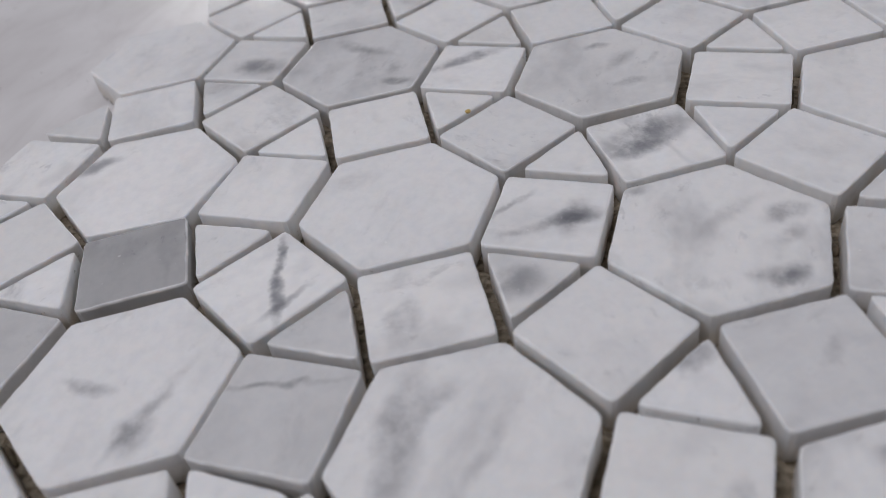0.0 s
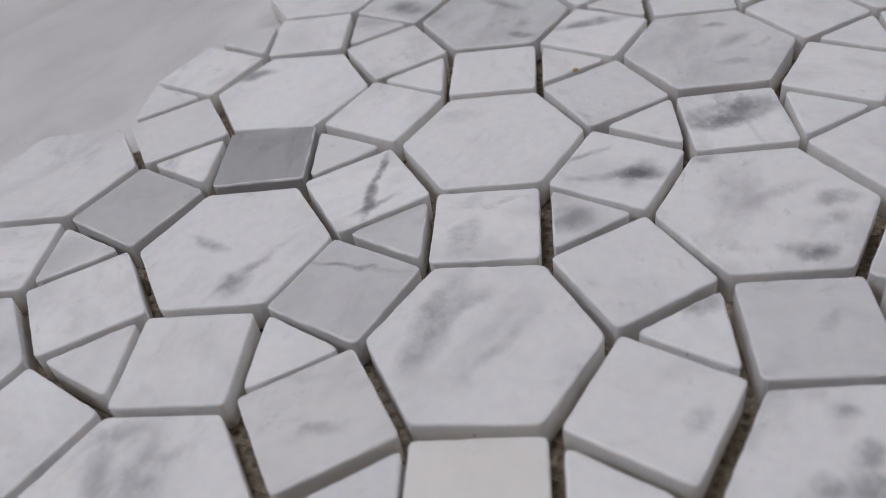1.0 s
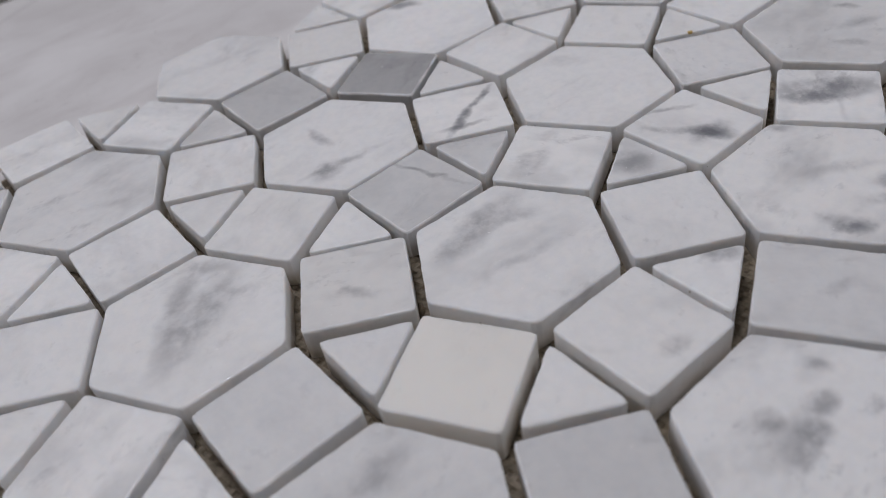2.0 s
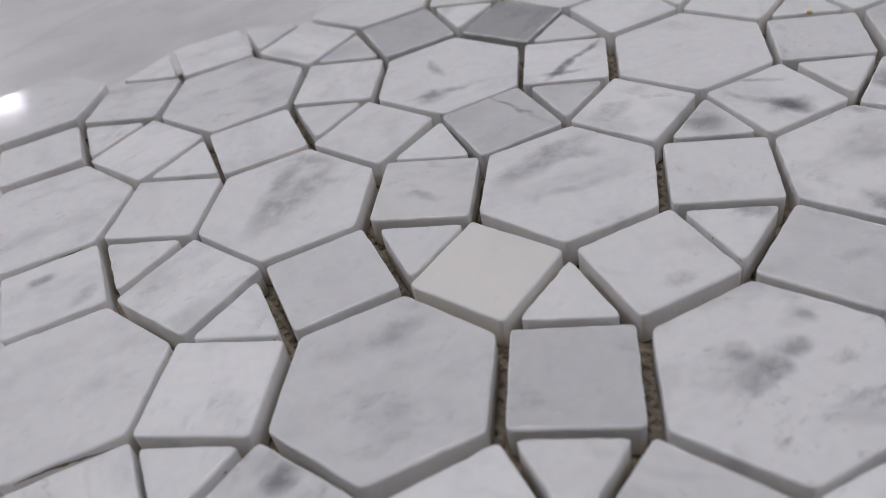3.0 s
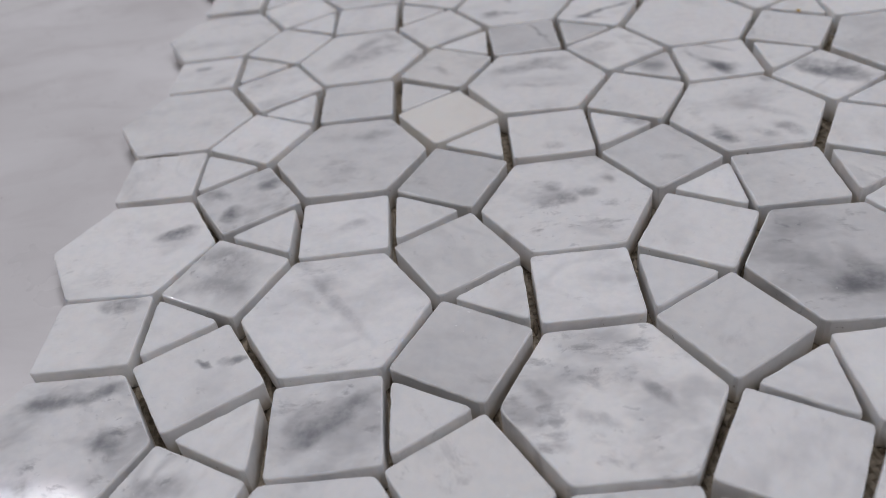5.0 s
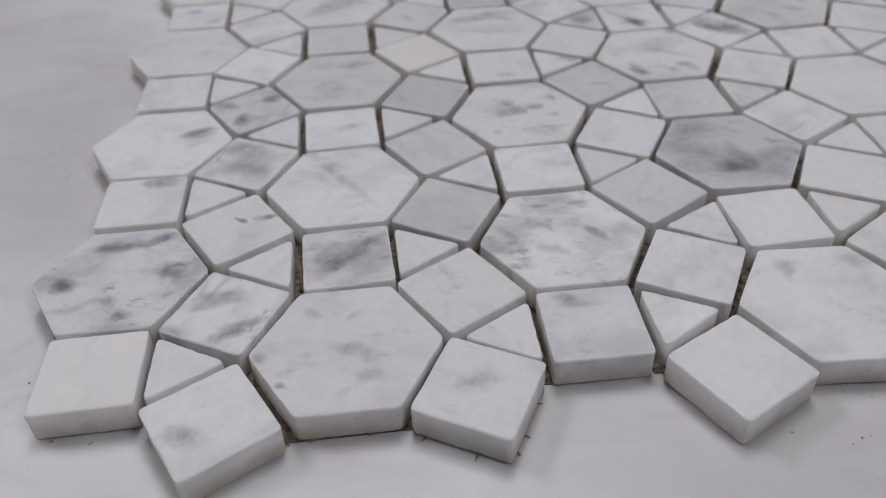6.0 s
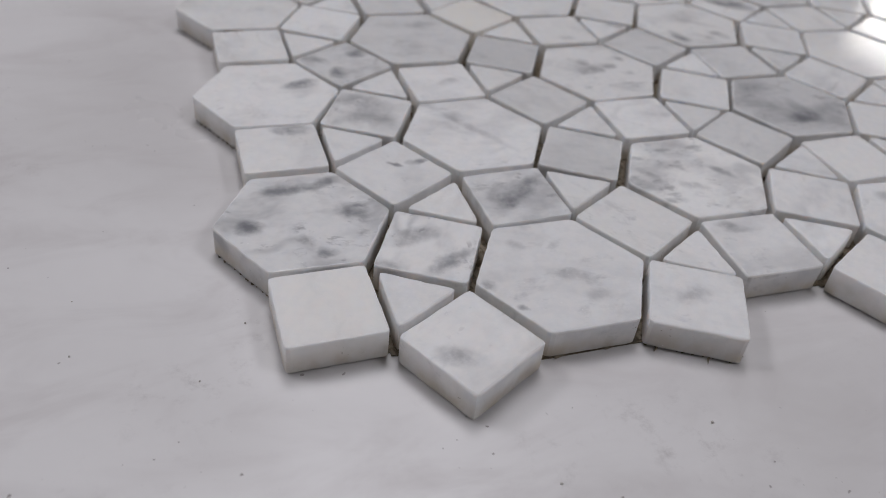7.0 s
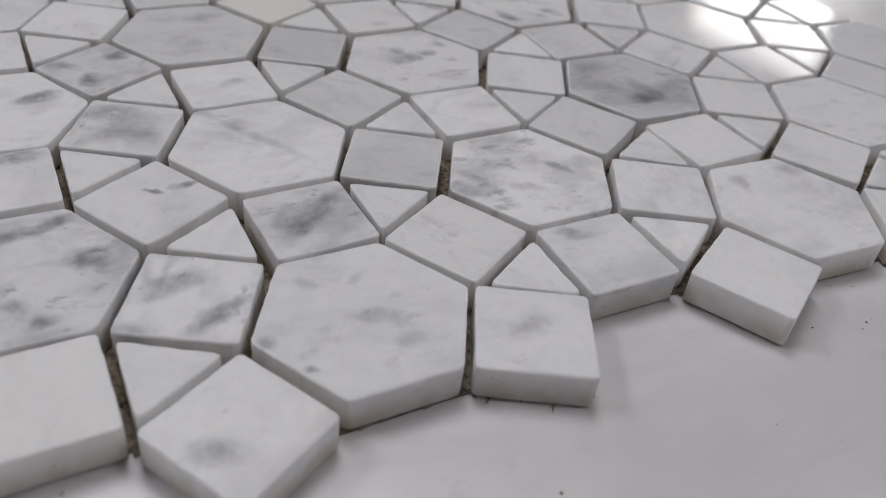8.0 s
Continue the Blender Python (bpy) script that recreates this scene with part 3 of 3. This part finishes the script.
mark(0.104, 2.405, 32, 0.092, .04, .22)
mark(0.390, 1.149, 4, 0.067, .07, .7)
mark(0.524, 1.342, 30, 0.101, .055, .62)
mark(0.290, 1.303, -42, 0.122, .04, .4)
mark(0.177, 1.041, 6, 0.127, .045, .55)
mark(0.430, 0.842, -32, 0.176, .09, .4)
mark(0.430, 0.696, -20, 0.199, .09, .34)
mark(0.894, 0.977, 28, 0.116, .045, .22)
mark(0.067, 0.644, -9, 0.129, .055, .65)
mark(-0.196, -0.025, -15, 0.064, .055, .75)
mark(-0.027, 0.189, 6, 0.192, .04, .55)
mark(0.203, 0.002, -49, 0.114, .06, .55)
mark(0.049, -0.218, -42, 0.055, .035, .6)
mark(0.381, -0.191, 11, 0.173, .06, .38)
mark(0.480, -0.360, 24, 0.167, .045, .55)
mark(0.258, -0.325, -45, 0.080, .04, .3)
mark(0.448, 0.295, -22, 0.051, .015, .6)
mark(0.552, 0.299, 3, 0.074, .02, .65)
mark(0.908, 0.009, 41, 0.239, .055, .62)
mark(0.800, -0.020, -58, 0.125, .06, .36)
mark(0.569, -0.511, -61, 0.054, .03, .6)
mark(0.753, -0.313, -42, 0.048, .03, .22)
mark(0.883, -0.511, -9, 0.110, .04, .2)
mark(1.289, -0.716, 15, 0.121, .05, .28)
mark(0.358, -0.814, -17, 0.107, .06, .42)
mark(1.672, -0.376, -29, 0.101, .04, .38)
mark(1.518, 0.033, -57, 0.085, .03, .28)
mark(1.864, -0.001, -52, 0.098, .03, .4)
mark(1.510, -0.163, -3, 0.103, .03, .25)
mark(2.588, 0.368, 2, 0.157, .06, .55)
mark(2.909, 0.414, -72, 0.095, .04, .5)
mark(0.884, 0.519, -56, 0.313, .03, .22)
mark(0.172, 1.064, 14, 0.130, .035, .6)
mark(2.604, 1.923, -4, 0.133, .05, .4)
tone(2.15, 3.25, .65, .0)
tone(1.72, 3.49, .78, .0)
tone(1.70, 2.48, .84, .0)
tone(3.43, 2.98, .88, .0)
tone(3.44, 2.06, .93, .1)
tone(2.17, 1.30, .9, .0)
tone(1.31, 2.26, .93, .35)
tone(1.29, 1.75, 1.0, .95)
tone(1.30, 1.24, .82, .0)
tone(1.31, 0.74, .86, .0)
tone(0.87, 1.99, .9, .0)
tone(0.44, 1.22, .9, .0)
tone(2.17, 1.24, .88, .0)
tone(2.19, 1.75, .96, .1)
tone(1.70, 0.53, 1.02, .0)
tone(2.61, 0.50, .84, .0)
tone(-0.01, -0.55, 1.02, .45)
tone(0.85, -0.01, .94, .0)
tone(0.41, -0.77, 1.02, .15)
tone(1.31, 0.74, .9, .1)
tone(1.25, -0.28, .96, .2)
mark(0.131, 0.211, 27, 0.122, .04, .5)
mark(-0.001, -0.133, -39, 0.051, .03, .55)
mark(-0.224, 0.117, 30, 0.069, .03, .35)
mark(0.029, 0.127, -9, 0.076, .03, .4)
mark(0.649, -0.639, -31, 0.030, .02, .4)
mark(0.944, -0.638, -6, 0.081, .04, .2)
mark(1.677, -0.079, -26, 0.092, .03, .25)
mark(2.749, 1.763, -55, 0.083, .03, .25)
mark(2.673, 1.493, -36, 0.216, .04, .12)
mark(1.855, 2.112, 166, 0.119, .04, .2)
mark(1.477, 0.823, 37, 0.108, .04, .15)
mark(0.108, 1.956, 20, 0.112, .06, .12)
mark(0.954, 1.650, -169, 0.129, .05, .15)
mark(0.825, 0.648, -26, 0.097, .05, .18)
mark(0.725, 0.764, 19, 0.068, .05, .2)
mark(2.668, 2.699, -47, 0.158, .06, .12)
mark(3.561, 1.942, -23, 0.141, .05, .22)
mark(2.636, 0.431, -82, 0.194, .06, .3)
mark(2.768, -0.309, -48, 0.106, .06, .2)
mark(2.499, -0.319, -40, 0.063, .05, .3)
mark(1.708, 1.025, 12, 0.151, .05, .2)
mark(0.896, 1.669, 6, 0.249, .05, .12)

# stones with more cloud and fleck than the rest, and some with hardly any
veins(0.0, 0.0, 1.5)
veins(0.43, -0.25, 1.5)
veins(0.87, 0.0, 1.3)
veins(1.73, 0.0, 1.15)
veins(1.73, 1.0, 0.9)
veins(0.43, 1.25, 1.5)
veins(0.43, 0.75, 1.4)
veins(3.03, 1.75, 0.7)
veins(2.6, 0.5, 1.2)
veins(2.6, 1.5, 0.9)
veins(2.17, 3.25, 0.8)
veins(0.0, -0.5, 0.1)
veins(0.29, -0.5, 0.1)
veins(0.0, 2.0, 0.35)
veins(0.87, 1.5, 0.5)
veins(1.3, 1.75, 0.15)
veins(1.3, 0.25, 0.5)

for x, y, words in ((2.165, 3.25, "dark grey marble square"), (1.3, 1.75, "cream white marble square"), (1.73, 3.5, "mid grey marble square"),
                    (0.0, 0.0, "white marble hexagon with dark blue-grey flecks"), (3.03, 1.75, "white marble square with a dark grey cloud"),
                    (2.6, 0.5, "grey clouded marble hexagon"), (2.6, 1.5, "white marble hexagon with two dark spots")):
    tagged(nearest(x, y), words)



def rust_vein(x, y, reach, length, z, seed):
    """A thin brown crack along the front side of a stone: a wavering raised seam, one strip of quads with depth."""
    ob = nearest(x, y)
    back = ob.matrix_basis.to_3x3().inverted()
    out, along = back @ Vector((0, -1, 0)), back @ Vector((1, 0, 0))
    # the nearest true side of the stone, which may be a little turned
    step = 60 if ob.name[0] == "h" else 90
    first = 30 if ob.name[0] == "h" else 0
    a = radians(step * round((math.degrees(math.atan2(out.y, out.x)) - first) / step) + first)
    out, along = Vector((math.cos(a), math.sin(a), 0)), Vector((-math.sin(a), math.cos(a), 0))
    r = random.Random(seed)
    bm = bmesh.new()
    n, rows = 16, []
    for k in range(n + 1):
        t = k / n
        mid = z + 0.0007 * math.sin(3.0 * t + seed) + r.uniform(-0.00012, 0.00012)
        thick = (0.00006 + 0.00022 * math.sin(math.pi * t)) * r.uniform(0.5, 1.2)
        base = along * (t - 0.5) * length
        rows.append([bm.verts.new(base + out * (reach + d) + Vector((0, 0, mid + h))) for d, h in ((-0.0002, thick), (0.00007, thick), (0.00007, -thick), (-0.0002, -thick))])
    for p, q in zip(rows, rows[1:]):
        for k in range(4):
            j = (k + 1) % 4
            bm.faces.new((p[k], p[j], q[j], q[k]))
    bm.faces.new(rows[0])
    bm.faces.new(rows[-1][::-1])
    bmesh.ops.recalc_face_normals(bm, faces=bm.faces[:])
    part("rust_vein", bm, RUST, ob, "brown rust crack along the sawn side")


RUST = plain("rust_brown", (0.10, 0.075, 0.05), (0.26, 0.20, 0.14), 900.0, 0.7, 0.00005)
rust_vein(0.0, 2.0, HEX * S3, 0.017, -0.0016, 1)
rust_vein(0.0, 1.5, SQUARE / 2, 0.018, -0.0030, 2)
rust_vein(0.0, 3.0, HEX * S3, 0.015, -0.0014, 4)
rust_vein(0.0, 1.0, HEX * S3, 0.012, -0.0020, 5)


def frayed_thread(x, y, turn, length, seed):
    """A short end of net thread that sticks out from under a stone, lying on the worktop."""
    r = random.Random(seed)
    bm = bmesh.new()
    rings = []
    bend = r.uniform(-0.5, 0.5)
    for k in range(6):
        t = k / 5
        a = radians(turn) + bend * t
        p = Vector((x * PITCH + math.cos(a) * length * t, y * PITCH + math.sin(a) * length * t, 0.0002 + 0.0003 * (1 - t)))
        side = Vector((-math.sin(a), math.cos(a), 0)) * 0.00026 * (1.2 - t)
        rings.append([bm.verts.new(p + v) for v in (side, Vector((0, 0, 0.00022)), -side)])
    for p, q in zip(rings, rings[1:]):
        for k in range(3):
            bm.faces.new((p[k], p[(k + 1) % 3], q[(k + 1) % 3], q[k]))
    bm.faces.new(rings[0][::-1])
    bm.faces.new(rings[-1])
    bmesh.ops.recalc_face_normals(bm, faces=bm.faces[:])
    part("frayed_thread", bm, NETTING, sheet, "dark frayed end of net thread")


# along two sides of one outer square, whose sides face these ways
for way, places in ((-30, (-0.11, -0.04, 0.10)), (-120, (-0.12, 0.06))):
    for k, along in enumerate(places):
        x = 1.293 + 0.166 * math.cos(radians(way)) - along * math.sin(radians(way))
        y = -0.738 + 0.166 * math.sin(radians(way)) + along * math.cos(radians(way))
        frayed_thread(x, y, way + 12 * (k % 3 - 1), 0.0013 + 0.0003 * (k % 2), 60 + k)

# a drop of amber glue on the edge of one small tile
bm = bmesh.new()
bmesh.ops.create_icosphere(bm, subdivisions=3, radius=1.0, matrix=pose(3.141 * PITCH, 2.427 * PITCH, NET + THICK - 0.0001) @ Matrix.Diagonal((0.0008, 0.00065, 0.0005, 1)))
for vert in bm.verts:
    vert.co += noise.noise_vector(vert.co * 700) * 0.00018
for face in bm.faces:
    face.smooth = True
part("glue_drop", bm, GLUE_CLEAR, sheet, "small amber drop of dried glue")

# ---- crumbs of stone on the worktop ----
r = random.Random(21)
bm = bmesh.new()
while len(bm.verts) < 12 * 70:
    x, y = r.uniform(-0.12, 0.30), r.uniform(-0.13, 0.02)
    if covered(FULL, np.array([x]), np.array([y]))[0]:
        continue
    size = r.uniform(0.00012, 0.0004)
    m = pose(x, y, TABLE + size * 0.4, r.uniform(0, 90), r.uniform(0, 90), r.uniform(0, 360)) @ Matrix.Diagonal((size, size * r.uniform(0.5, 1), size * r.uniform(0.4, 0.8), 1))
    bmesh.ops.create_icosphere(bm, subdivisions=1, radius=1.0, matrix=m)
CRUMB = plain("stone_dust", (0.30, 0.27, 0.24), (0.60, 0.57, 0.54), 700.0, 0.8)
tagged(part("stone_dust", bm, CRUMB), "loose stone crumbs scattered on the pale worktop", "debris", kind="stuff")
